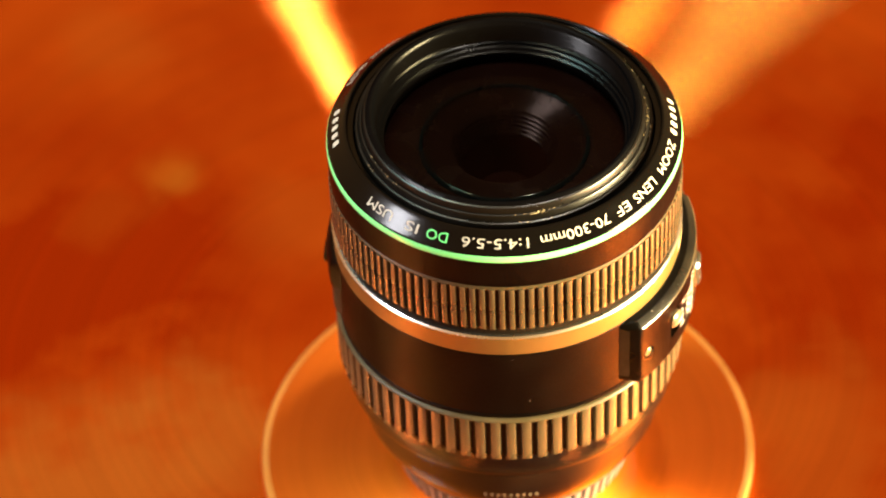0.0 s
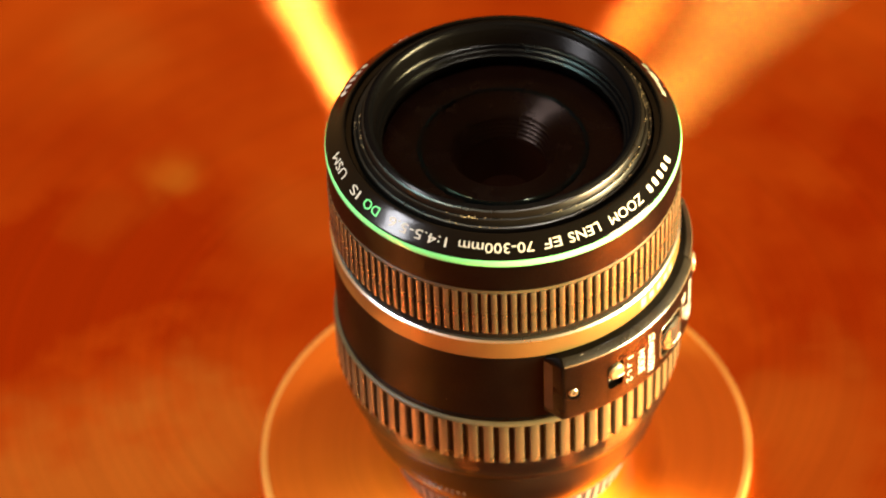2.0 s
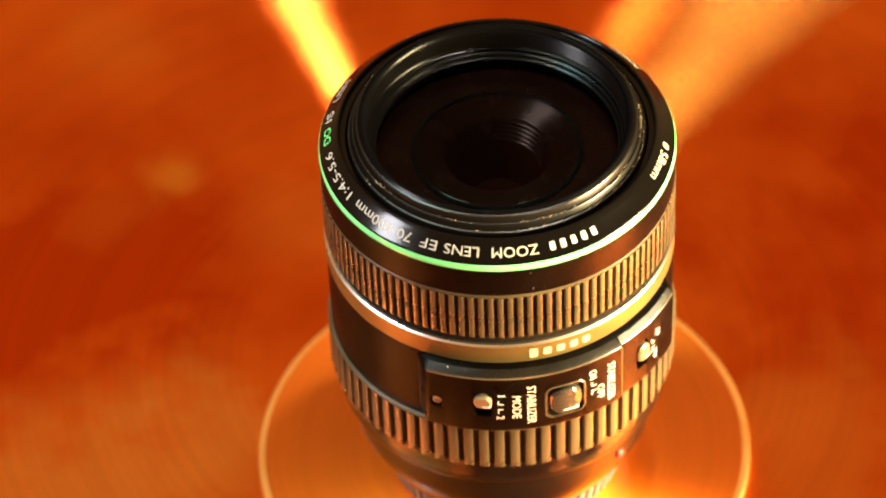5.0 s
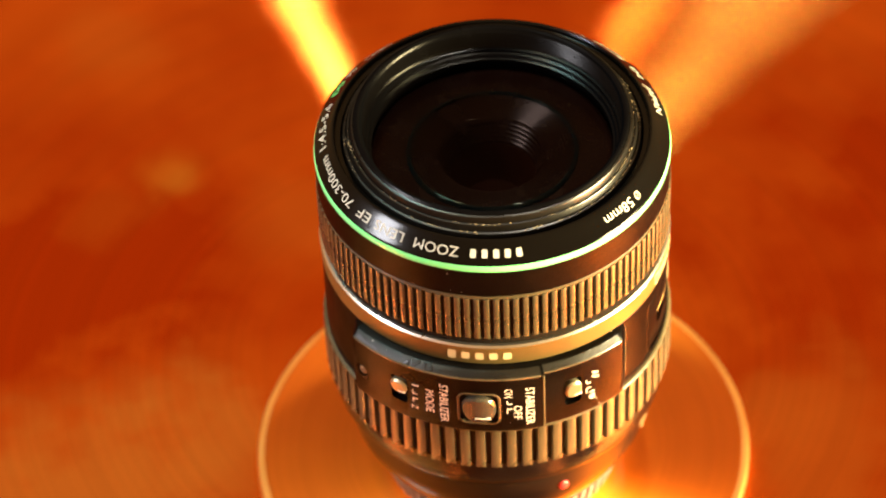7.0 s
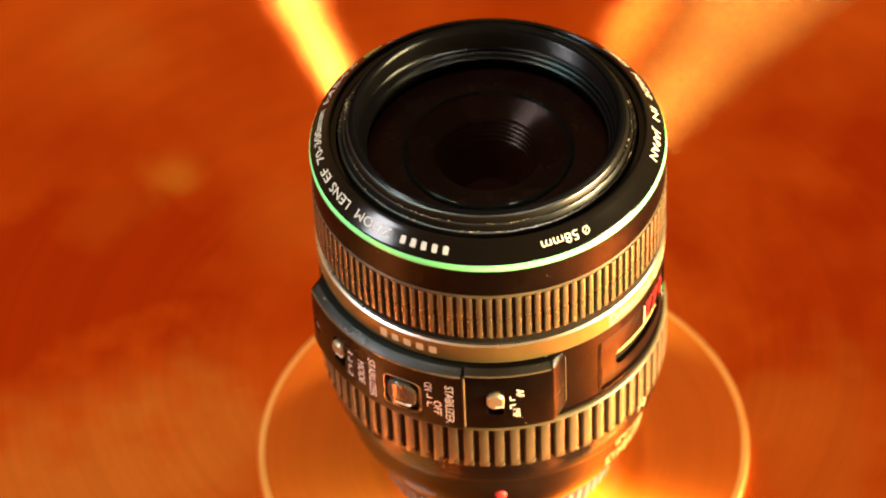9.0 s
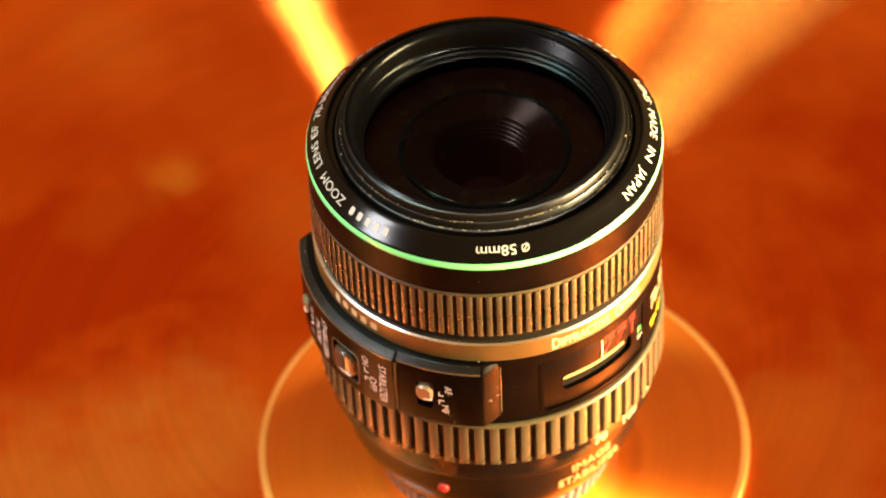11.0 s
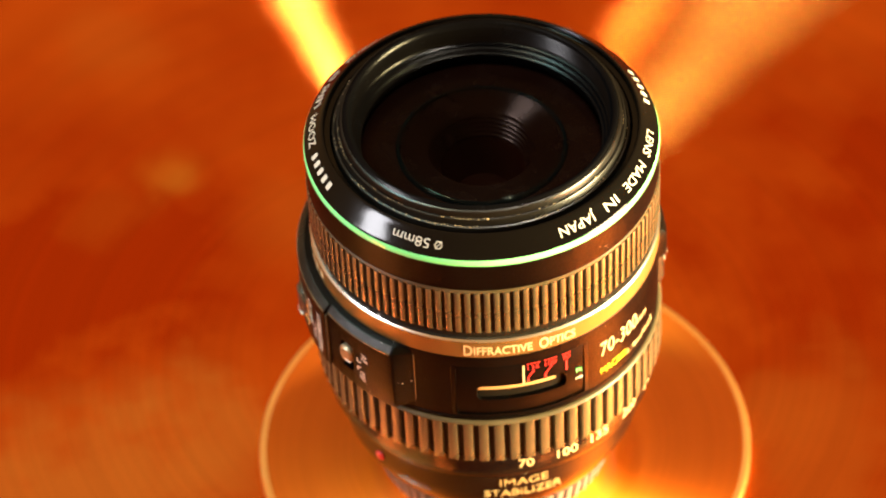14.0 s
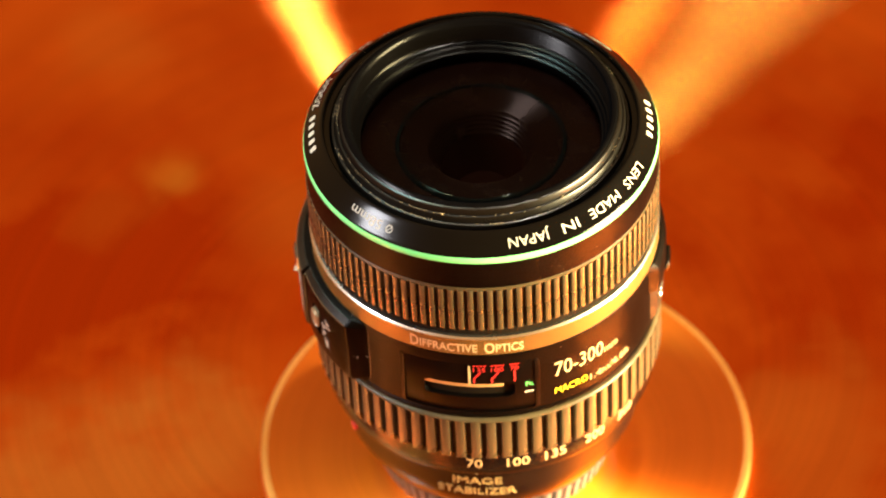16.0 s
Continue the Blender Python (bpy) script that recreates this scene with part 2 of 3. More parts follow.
def lathe(profile, segs=192, closed=True):
    """A ring turned from (radius, height) pairs in millimetres."""
    bm = bmesh.new()
    rows = []
    for r, z in profile:
        rows.append([bm.verts.new(polar(r, 360 * i / segs, z)) for i in range(segs)])
    pairs = list(zip(rows, rows[1:])) + ([(rows[-1], rows[0])] if closed else [])
    for a, b in pairs:
        for i in range(segs):
            j = (i + 1) % segs
            bm.faces.new((a[i], a[j], b[j], b[i]))
    return bm


def wrapped_block(az0, az1, profile, base, lead=0.0, tail=0.0, step=1.5):
    """A block bent round the barrel: its (radius, height) outline swept from az0 to az1; lead and tail are sloped ends down to base."""
    bm = bmesh.new()
    n = max(2, int((az1 - az0) / step))
    stations = [(az0 + (az1 - az0) * i / n, 1.0) for i in range(n + 1)]
    if lead:
        stations = [(az0 - lead, 0.0), (az0 - lead * 0.93, 0.08), (az0 - lead * 0.14, 0.90), (az0 - lead * 0.05, 0.975)] + stations
    if tail:
        stations = stations + [(az1 + tail * k, f) for k, f in ((0.05, 0.985), (0.14, 0.93), (0.92, 0.09), (1.0, 0.0))]
    middle = sum(z for _, z in profile) / len(profile)
    rows = [[bm.verts.new(polar(base + (r - base) * f, az, middle + (z - middle) * (0.86 + 0.14 * min(1.0, f + 0.25)))) for r, z in profile] for az, f in stations]
    k = len(profile)
    for a, b in zip(rows, rows[1:]):
        for i in range(k):
            bm.faces.new((a[i], a[(i + 1) % k], b[(i + 1) % k], b[i]))
    bm.faces.new(rows[0])
    bm.faces.new(rows[-1])
    bmesh.ops.remove_doubles(bm, verts=bm.verts, dist=1e-7)
    return bm


def rounded(w, h, r, n=6):
    """Outline of a rounded rectangle."""
    out = []
    for cx, cy, a0 in ((w / 2 - r, h / 2 - r, 0), (-w / 2 + r, h / 2 - r, 90), (-w / 2 + r, -h / 2 + r, 180), (w / 2 - r, -h / 2 + r, 270)):
        for i in range(n + 1):
            a = radians(a0 + 90 * i / n)
            out.append((cx + r * math.cos(a), cy + r * math.sin(a)))
    return out


def pad(az, z, w, h, corner, r0, r1, inset=0.0, rim=0.0, crown=0.0):
    """A rounded pad that follows the barrel, from radius r0 out to r1 with its top edge drawn in by inset."""
    bm = bmesh.new()
    loops = [(r0, 0.0), (r1 - rim, 0.0), (r1, inset)] if rim else [(r0, 0.0), (r1, 0.0)]
    rows = []
    for r, off in loops:
        o = rounded(w - 2 * off, h - 2 * off, max(0.05, corner - off))
        rows.append([bm.verts.new((x, y, r)) for x, y in o])
    k = len(rows[0])
    for a, b in zip(rows, rows[1:]):
        for i in range(k):
            bm.faces.new((a[i], a[(i + 1) % k], b[(i + 1) % k], b[i]))
    bm.faces.new(rows[0])
    bm.faces.new(rows[-1])
    for i in range(1, int(w / 1.2) + 1):
        x = -w / 2 + i * w / (int(w / 1.2) + 1)
        bmesh.ops.bisect_plane(bm, geom=bm.verts[:] + bm.edges[:] + bm.faces[:], plane_co=(x, 0, 0), plane_no=(1, 0, 0))
    for v in bm.verts:
        x, y, r = v.co
        swell = crown * (1 - (2 * x / w) ** 2) if r > (r0 + r1) / 2 else 0.0
        v.co = polar(r + swell, az + math.degrees(x / r1), z + y)
    return bm


def carve(bm, cutters, name, mat, angle=32):
    """The mesh of bm with the cutters' shapes taken out of it."""
    body = new(name, mesh_of(bm, name, mat, angle))
    tools = []
    for c in cutters:
        tool = new("tool", mesh_of(c, "tool", mat))
        mod = body.modifiers.new("cut", "BOOLEAN")
        mod.operation, mod.solver, mod.object = "DIFFERENCE", "EXACT", tool
        tools.append(tool)
    bpy.context.view_layer.update()
    me = bpy.data.meshes.new_from_object(body.evaluated_get(bpy.context.evaluated_depsgraph_get()))
    for o in [body] + tools:
        old = o.data
        bpy.data.objects.remove(o)
        bpy.data.meshes.remove(old)
    me.name = name
    me.polygons.foreach_set("use_smooth", [True] * len(me.polygons))
    me.set_sharp_from_angle(angle=radians(angle))
    return me


def glyphs(text, raised=0.0, bold=0.0):
    """Flat letters: corner points and faces, one unit high in capitals, centred."""
    cu = bpy.data.curves.new("letters", "FONT")
    cu.body, cu.size, cu.resolution_u, cu.extrude, cu.offset = text, 1.0, 3, raised, bold
    ob = new("letters", cu)
    bpy.context.view_layer.update()
    me = bpy.data.meshes.new_from_object(ob.evaluated_get(bpy.context.evaluated_depsgraph_get()))
    bpy.data.objects.remove(ob)
    bpy.data.curves.remove(cu)
    bm = bmesh.new()
    bm.from_mesh(me)
    bpy.data.meshes.remove(me)
    xs = [v.co.x for v in bm.verts]
    x0, x1 = min(xs), max(xs)
    for v in bm.verts:
        v.co.x -= (x0 + x1) / 2
        v.co.y = v.co.y / 0.7 - 0.5
    return bm, x1 - x0


def bars(count, gap=0.28, first=1.0):
    """A row of plain bars, one unit high, in place of a mark that is not lettered."""
    bm = bmesh.new()
    w = 0.62
    total = count * w + (count - 1) * gap
    for i in range(count):
        x = -total / 2 + i * (w + gap)
        h = 0.5 if i else 0.5 * first
        vs = [bm.verts.new((px, py, 0)) for px, py in ((x + 0.08, -h), (x + w - 0.08, -h), (x + w, -h + 0.12), (x + w, h - 0.12), (x + w - 0.08, h), (x + 0.08, h), (x, h - 0.12), (x, -h + 0.12))]
        bm.faces.new(vs)
    return bm, total


def fine(bm, longest):
    """Cuts faces up along x so that they bend with the barrel."""
    for _ in range(2):
        es = [e for e in bm.edges if abs(e.verts[0].co.x - e.verts[1].co.x) > longest]
        if not es:
            break
        bmesh.ops.subdivide_edges(bm, edges=es, cuts=1)
    return bm


def barrel_print(made, az0, az1, z, height, r, turned=False, lift=0.05):
    """Letters on the barrel. az0 to az1 is the run of the text; turned letters run downwards, az0 to az1 is then their height and height the run."""
    bm, width = made
    fine(bm, 1.0)
    for v in bm.verts:
        x, y, d = v.co.x / width, v.co.y, v.co.z
        if turned:
            v.co = polar(r + lift + d, (az0 + az1) / 2 + y * (az1 - az0), z - x * height)
        else:
            v.co = polar(r + lift + d, (az0 + az1) / 2 + x * (az1 - az0), z + y * height)
    return bm


BEVEL_R, BEVEL_Z, BEVEL_SLOPE = 35.1, 99.31, 0.785


def bevel_print(made, az0, az1, height=2.05):
    """Letters on the sloped front ring, tops outwards, running clockwise from az0 down to az1."""
    bm, width = made
    c, s = math.cos(BEVEL_SLOPE), math.sin(BEVEL_SLOPE)
    for v in bm.verts:
        x, y = v.co.x / width, v.co.y * height
        v.co = polar(BEVEL_R + y * c + 0.05 * s, (az0 + az1) / 2 + x * (az1 - az0), BEVEL_Z - y * s + 0.05 * c + 0.03)
    return bm


def ribs(parent, count, r0, r1, z0, z1, width, mat, name="rib", lean=0.0):
    """Flat-topped ribs round a ring with softly broken edges and a small foot, each an object on one shared mesh; lean draws the foot in."""
    bm = bmesh.new()
    w, e = width / 2, min(0.22, (r1 - r0) * 0.3)
    outline = [(r0, -w * 1.06), (r1 - e, -w), (r1 - e * 0.35, -w + e * 0.22), (r1 - e * 0.05, -w + e * 0.8), (r1, 0), (r1 - e * 0.05, w - e * 0.8), (r1 - e * 0.35, w - e * 0.22), (r1 - e, w), (r0, w * 1.06)]
    rows = []
    for z, high, wide in ((z0, 0.45, 1.15), (z0 + 0.35, 0.95, 1.12), (z0 + 0.8, 1.0, 1.0), (z1 - 0.3, 1.0, 1.0), (z1, 0.9, 1.0)):
        off = lean * (z1 - z) / (z1 - z0)
        rows.append([bm.verts.new(Vector((r0 + off + (x - r0) * high, y * wide, z)) * MM) for x, y in outline])
    for a, c in zip(rows, rows[1:]):
        for i in range(len(outline)):
            j = (i + 1) % len(outline)
            bm.faces.new((a[i], a[j], c[j], c[i]))
    bm.faces.new(rows[0])
    bm.faces.new(rows[-1])
    me = mesh_of(bm, name, mat, 30)
    for i in range(count):
        ob = new(name, me)
        ob.parent = parent
        ob.matrix_basis = pose(0, 0, 0, 0, 0, 360 * i / count)


# ---- the copper plate and the turntable ----
def build_plate():
    bm = bmesh.new()
    segs, rows = 256, []
    for r, z in ((0.004, -3), (40, -3), (120, -3), (300, -3), (600, -3), (604, -4), (604, -9), (0.004, -9)):
        rows.append([bm.verts.new(polar(r, 360 * i / segs, z)) for i in range(segs)])
    for a, b in zip(rows, rows[1:]):
        for i in range(segs):
            j = (i + 1) % segs
            bm.faces.new((a[i], a[j], b[j], b[i]))
    ob = new("ground", mesh_of(bm, "ground", COPPER))
    ob.location = (GROOVE[0] * MM, GROOVE[1] * MM, 0)
    return tagged(ob, "spun copper plate with fine circular brushing", "plate", kind="structure")


build_plate()


def build_turntable():
    table = new("turntable")
    tagged(table, "round polished copper turntable disc with a pale rim", "turntable")
    r = 56.1
    x, y = -0.1, -0.79
    bm = lathe([(0.01, 0.0), (r - 1.7, 0.0), (r - 1.7, -2.9), (0.01, -2.9)], 256)
    bmesh.ops.translate(bm, verts=bm.verts, vec=Vector((x, y, 0)) * MM)
    part("disc", bm, DISC, table)
    rim = [(r - 1.7, -2.9), (r - 1.7, 0.05)] + [(r - 0.75 + 0.75 * math.sin(radians(a)), -0.68 + 0.75 * math.cos(radians(a))) for a in range(0, 91, 15)] + [(r, -2.9)]
    bm = lathe(rim, 256)
    bmesh.ops.translate(bm, verts=bm.verts, vec=Vector((x, y, 0)) * MM)
    part("rim", bm, RIM, table, "pale bright rounded rim")
    return table


turntable = build_turntable()


# ---- the camera lens ----
def build_lens():
    lens = new("camera_lens")
    tagged(lens, "black telephoto zoom camera lens standing upright on its mount", "camera lens")

    # rear barrel and mount
    part("mount", lathe([(18, 0.02), (24.9, 0.02), (25.3, 0.4), (25.3, 2.2), (18, 2.2)]), MOUNT, lens, "bright metal bayonet mount")
    rear = part("rear_barrel", lathe([(22, 2.2), (24.9, 2.2), (25.1, 2.4), (26.9, 10.6), (28.4, 10.8), (28.9, 11.2), (29.5, 12.0), (31.8, 16.5), (32.9, 19.0), (33.4, 22.0), (33.6, 27.2), (33.9, 27.5), (34.2, 28.6), (34.6, 29.2), (36.1, 30.2),
                                      (36.3, 30.7), (36.4, 31.2), (36.4, 36.9), (34, 36.9), (30, 28), (24, 9)]), REAR, lens)
    ribs(rear, 64, 26.4, 28.1, 2.4, 10.7, 1.5, FIN, lean=-1.7)
    bm, w = glyphs("IMAGE", 0.15)
    part("lettering", barrel_print((bm, w), 54.8, 73.2, 24.9, 2.2, 33.45), DULLGOLD, rear, "raised gold lettering")
    bm, w = glyphs("STABILIZER", 0.15)
    part("lettering", barrel_print((bm, w), 48.8, 78.4, 21.4, 2.2, 33.35), DULLGOLD, rear, "raised gold lettering")
    part("serial_mark", barrel_print(bars(9, 0.6), -121, -100.5, 20.2, 1.3, 33.1), SERIAL, rear, "faint grey engraved marks")
    for num, az, half in (("70", 63.9, 2.7), ("100", 78.8, 3.9), ("135", 92.0, 3.9), ("200", 107.5, 4.1), ("300", 122.5, 4.1)):
        part("scale_number", barrel_print(glyphs(num, bold=0.008), az - half, az + half, 34.0, 2.6, 36.4), CREAM, rear, "pale gold zoom scale number")
    part("index_mark", pad(64.2, 29.0, 0.9, 1.0, 0.3, 33.0, 34.8), CREAM, rear, "small gold index mark")
    bm = bmesh.new()
    bmesh.ops.create_uvsphere(bm, u_segments=20, v_segments=12, radius=1.25 * MM)
    bmesh.ops.scale(bm, verts=bm.verts, vec=(0.5, 1, 1))
    bmesh.ops.rotate(bm, verts=bm.verts, matrix=Matrix.Rotation(radians(4.96), 3, "Z"))
    bmesh.ops.translate(bm, verts=bm.verts, vec=polar(33.5, 4.96, 22.75))
    part("mounting_dot", bm, RED, rear, "small red glossy mounting dot")

    # zoom ring
    zoom = part("zoom_ring", lathe([(35, 36.93), (36.5, 36.93), (36.6, 37.1), (36.6, 48.2), (35, 48.2)]), FLOOR, lens, "ribbed zoom ring")
    part("lip", lathe([(35, 48.22), (37.3, 48.22), (37.62, 48.4), (37.72, 48.7), (37.6, 49.0), (37.3, 49.28), (37.1, 49.33), (35, 49.33)]), LIP, zoom)
    ribs(zoom, 72, 36.5, 37.8, 36.85, 48.6, 2.0, RUBBER)

    # main body with the window's recess
    body_bm = lathe([(33.5, 49.35), (36.8, 49.35), (37.0, 49.55), (37.0, 50.3), (36.82, 50.42), (36.82, 50.62), (37.0, 50.78), (37.0, 68.7), (36.8, 68.95), (33.5, 68.95)], 240)
    cut_win = pad(63.3, 58.5, 30.2, 14.8, 0.7, 36.4, 39.5)
    cut_slot = pad(63.4, 57.7, 20.9, 4.4, 1.5, 35.3, 39.0)
    body = part("main_body", carve(body_bm, [cut_win, cut_slot], "main_body", BLACK), None, lens)
    part("window_plate", carve(pad(63.3, 58.5, 29.5, 14.1, 0.6, 36.3, 36.8, 0.2, 0.12), [pad(63.4, 57.7, 20.5, 4.2, 1.4, 35.0, 39.0)], "window_plate", SMOKE), None, body, "glossy black distance window plate")
    trim = carve(pad(63.3, 58.5, 30.3, 14.9, 0.85, 36.6, 37.06, 0.1, 0.06), [pad(63.3, 58.5, 29.9, 14.5, 0.7, 35.0, 39.5)], "window_trim", BLACK)
    part("window_trim", trim, None, body, "thin black edge of the window")
    part("slot_floor", pad(63.4, 57.7, 20.6, 4.2, 1.4, 35.3, 35.7), DARK, body, "dark recessed distance scale")
    part("slot_edge", pad(60.6, 59.25, 18.0, 1.15, 0.3, 35.6, 36.7, 0.1, 0.1), DULLGOLD, body, "gold edge of the scale slot")
    for num, az, half in (("135", 67.0, 2.2), ("100", 72.8, 2.2), ("70", 78.4, 1.5)):
        part("scale_number", barrel_print(glyphs(num), az - half * 0.9, az + half * 0.9, 64.35, 1.2, 36.97), RED, body, "small red scale number")
        part("scale_number", barrel_print(bars(4, 0.2), az - half, az + half, 65.6, 0.42, 36.97), RED, body, "small red bars")
    for az, lean in ((65.2, 2.0), (71.0, 2.2), (78.4, 0.0)):
        part("scale_line", wrapped_line(az, 0.0, 60.3, 61.5, 36.97, 0.35), RED, body, "thin red line")
        part("scale_line", wrapped_line(az, lean, 61.5, 63.4, 36.97, 0.35), RED, body, "thin red line")
    part("scale_line", wrapped_line(63.7, 0.0, 59.8, 65.2, 36.97, 0.4), CREAM, body, "thin pale index line")
    part("unit_mark", barrel_print(glyphs("ft"), 81.7, 84.3, 58.9, 1.3, 36.97), GREENINK, body, "small green unit mark")
    part("unit_mark", barrel_print(glyphs("m"), 81.7, 84.3, 56.6, 1.1, 36.97), WHITE, body, "small white unit mark")
    part("lettering", barrel_print(glyphs("70-300"), 91.8, 110.5, 60.9, 4.2, 37.0), CREAM, body, "pale gold lettering")
    part("lettering", barrel_print(glyphs("mm"), 111.0, 117.2, 59.8, 2.0, 37.0), CREAM, body, "pale gold lettering")
    part("lettering", barrel_print(glyphs("MACRO"), 91.8, 104.0, 54.4, 1.9, 37.0), YELLOW, body, "yellow lettering")
    part("lettering", barrel_print(glyphs("1.4m/4.6ft"), 105.0, 123.2, 53.9, 1.9, 37.0), CREAM, body, "pale gold lettering")

    # switch panel
    face = 40.4
    outline = [(36.6, 69.0), (38.7, 68.85), (39.0, 68.75), (40.25, 67.62), (face, 67.4), (face, 52.3), (40.1, 51.5), (39.4, 51.2), (36.6, 51.1)]
    cuts = [pad(-49.4, 59.7, 4.1, 7.2, 0.9, 38.9, 43), pad(-24.6, 58.7, 8.8, 9.0, 1.6, 38.9, 43), pad(-63.4, 58.9, 2.9, 2.9, 1.42, 39.2, 43)]
    panel = part("switch_panel", carve(wrapped_block(-66.8, -5.6, outline, 36.6, lead=5.4), cuts, "switch_panel", PANEL), None, lens, "raised black switch panel")
    # Thin facet in a lighter material paints in the light on the end.
    facet = bmesh.new()
    near = [facet.verts.new(polar(36.6 + 3.8 * f + lift, -72.2 + 5.0 * f / 0.94, z)) for lift in (-0.1, 0.05) for f, z in ((0.12, 53.4), (0.82, 52.9), (0.82, 66.6), (0.12, 67.6))]
    for ring in ((0, 1, 2, 3), (4, 5, 6, 7), (0, 1, 5, 4), (1, 2, 6, 5), (2, 3, 7, 6), (3, 0, 4, 7)):
        facet.faces.new([near[i] for i in ring])
    part("lit_end", facet, LIGHTER_BLACK, panel, "sloping end face painted lighter, as if lit")
    low = [(min(r, 36.6 + (r - 36.6) * 0.84), z) for r, z in outline]
    lower = part("focus_panel", carve(wrapped_block(-5.6, 21.8, low, 36.6, tail=6.2), [pad(4.2, 59.7, 4.0, 7.6, 0.9, 38.3, 43)], "focus_panel", PANEL), None, lens, "lower raised black switch panel")
    # Thin bright strips paint in the highlights along the panels' edges.
    part("bright_edge", wrapped_block(-66.3, -6.0, [(40.15, 67.72), (40.3, 67.74), (40.46, 67.52), (40.44, 67.3), (40.2, 67.3)], 40.15), EDGE_SHINE, panel, "thin bright strip painted in as edge highlight")
    part("bright_edge", wrapped_block(-4.8, 21.4, [(39.55, 67.72), (39.7, 67.74), (39.86, 67.52), (39.84, 67.3), (39.6, 67.3)], 39.55), EDGE_SHINE, lower, "thin bright strip painted in as edge highlight")
    part("bright_edge", pad(27.6, 60.0, 0.3, 13.8, 0.12, 36.4, 37.14, 0.1, 0.1), EDGE_SHINE, lower, "thin bright strip painted in as edge highlight")
    slope = [(38.72, 68.9), (39.03, 68.83), (40.2, 67.77), (40.1, 67.62), (38.9, 68.65)]
    part("top_slope", wrapped_block(-66.4, -6.0, slope, 38.0), GRAINY, panel, "rough grainy sloping top")
    part("top_slope", wrapped_block(-5.0, 21.4, [(36.6 + (r - 36.6) * 0.84 + 0.02, z) for r, z in slope], 38.0), GRAINY, lower, "rough grainy sloping top")
    for az, z, w, h, kz, kh, r, owner in ((-49.4, 59.7, 3.9, 7.0, 60.8, 3.6, face, panel), (-24.6, 58.7, 7.4, 7.4, 58.9, 7.3, face, panel), (4.2, 59.7, 3.8, 7.4, 60.4, 4.4, 39.8, lower)):
        wide = w > 6
        knob = part("switch_knob", pad(az, kz, w, kh, min(w, kh) * 0.44, r - 1.6, r + (0.25 if wide else 0.75), 0.45, 0.45, crown=0.9 if wide else 0.0), DARKKNOB if wide else KNOB, owner, "grey sliding switch knob")
        part("knob_line", pad(az + 1.2, kz - kh * 0.28, w * 0.45, 0.35, 0.1, r + 0.3, r + (1.15 if wide else 0.8)), WHITE, knob, "white line on the knob")
    part("knob_plate", pad(-24.6, 58.7, 8.4, 8.6, 1.5, 38.8, face - 0.9), DARK, panel, "dark recess floor")
    frame_bm = carve(pad(-24.6, 58.7, 9.2, 9.4, 1.9, 40.0, face + 0.14, 0.15, 0.12), [pad(-24.6, 58.7, 8.6, 8.8, 1.6, 38, 43)], "recess_rim", EDGE_SHINE)
    part("recess_rim", frame_bm, None, panel, "glossy rim of the recess")
    screw_bm = carve(pad(-63.4, 58.9, 2.2, 2.2, 1.09, 39.3, 40.3, 0.3, 0.25), [pad(-63.4, 58.9, 1.3, 0.35, 0.1, 39.9, 43), pad(-63.4, 58.9, 0.35, 1.3, 0.1, 39.9, 43)], "screw", KNOB)
    part("screw", screw_bm, None, panel, "small cross-head screw")
    # Brown strip puts the step's edge highlight into colour.
    part("panel_divider", pad(-5.2, 59.6, 0.5, 14.6, 0.2, 39.0, 40.3, 0.15, 0.15), LIP, panel, "brown strip between the panels, painted for the edge highlight")
    for text, a0, a1, z, run, r, owner in (("STABILIZER", -36.3, -33.7, 59.2, 11.4, face, panel), ("MODE", -40.7, -38.1, 58.9, 6.8, face, panel),
                                           ("STABILIZER", -10.7, -8.1, 59.0, 11.2, face, panel), ("OFF", -14.3, -11.9, 57.4, 4.2, face, panel),
                                           ("ON", -17.0, -14.6, 63.4, 2.6, face, panel), ("AF", 10.5, 12.9, 62.2, 2.4, 39.8, lower), ("MF", 9.4, 11.6, 56.2, 2.6, 39.8, lower)):
        part("lettering", barrel_print(glyphs(text), a0, a1, z, run, r, True), WHITE, owner, "white printed lettering")
    for text, z, a0, run in (("1", 62.5, -45.0, 0.4), ("2", 55.9, -45.4, 1.1)):
        part("lettering", barrel_print(glyphs(text), a0, a0 + 2.3, z, run, face, True), WHITE, panel, "white printed number")
    for az, z, r, owner in ((-44.2, 59.2, face, panel), (-15.6, 59.4, face, panel), (9.3, 59.6, 39.8, lower)):
        part("switch_mark", pad(az - 0.6, z + 1.2, 0.24, 1.1, 0.1, r - 0.3, r + 0.06), WHITE, owner, "white printed mark")
        part("switch_mark", pad(az + 0.1, z + 0.7, 1.1, 0.22, 0.1, r - 0.3, r + 0.07), WHITE, owner, "white printed mark")
        part("switch_mark", pad(az + 0.1, z - 0.8, 1.1, 0.22, 0.1, r - 0.3, r + 0.07), WHITE, owner, "white printed mark")
        part("switch_mark", pad(az - 0.6, z - 1.4, 0.24, 1.3, 0.1, r - 0.3, r + 0.06), WHITE, owner, "white printed mark")

    # zoom lock block on the far side
    upper = [(36.6, 68.95), (37.6, 68.8), (38.5, 67.8), (38.75, 66.6), (38.75, 61.6), (38.5, 61.1), (36.6, 61.0)]
    under = [(36.6, 60.7), (37.9, 60.6), (38.2, 60.2), (38.2, 53.4), (37.9, 52.4), (37.3, 51.6), (36.6, 51.2)]
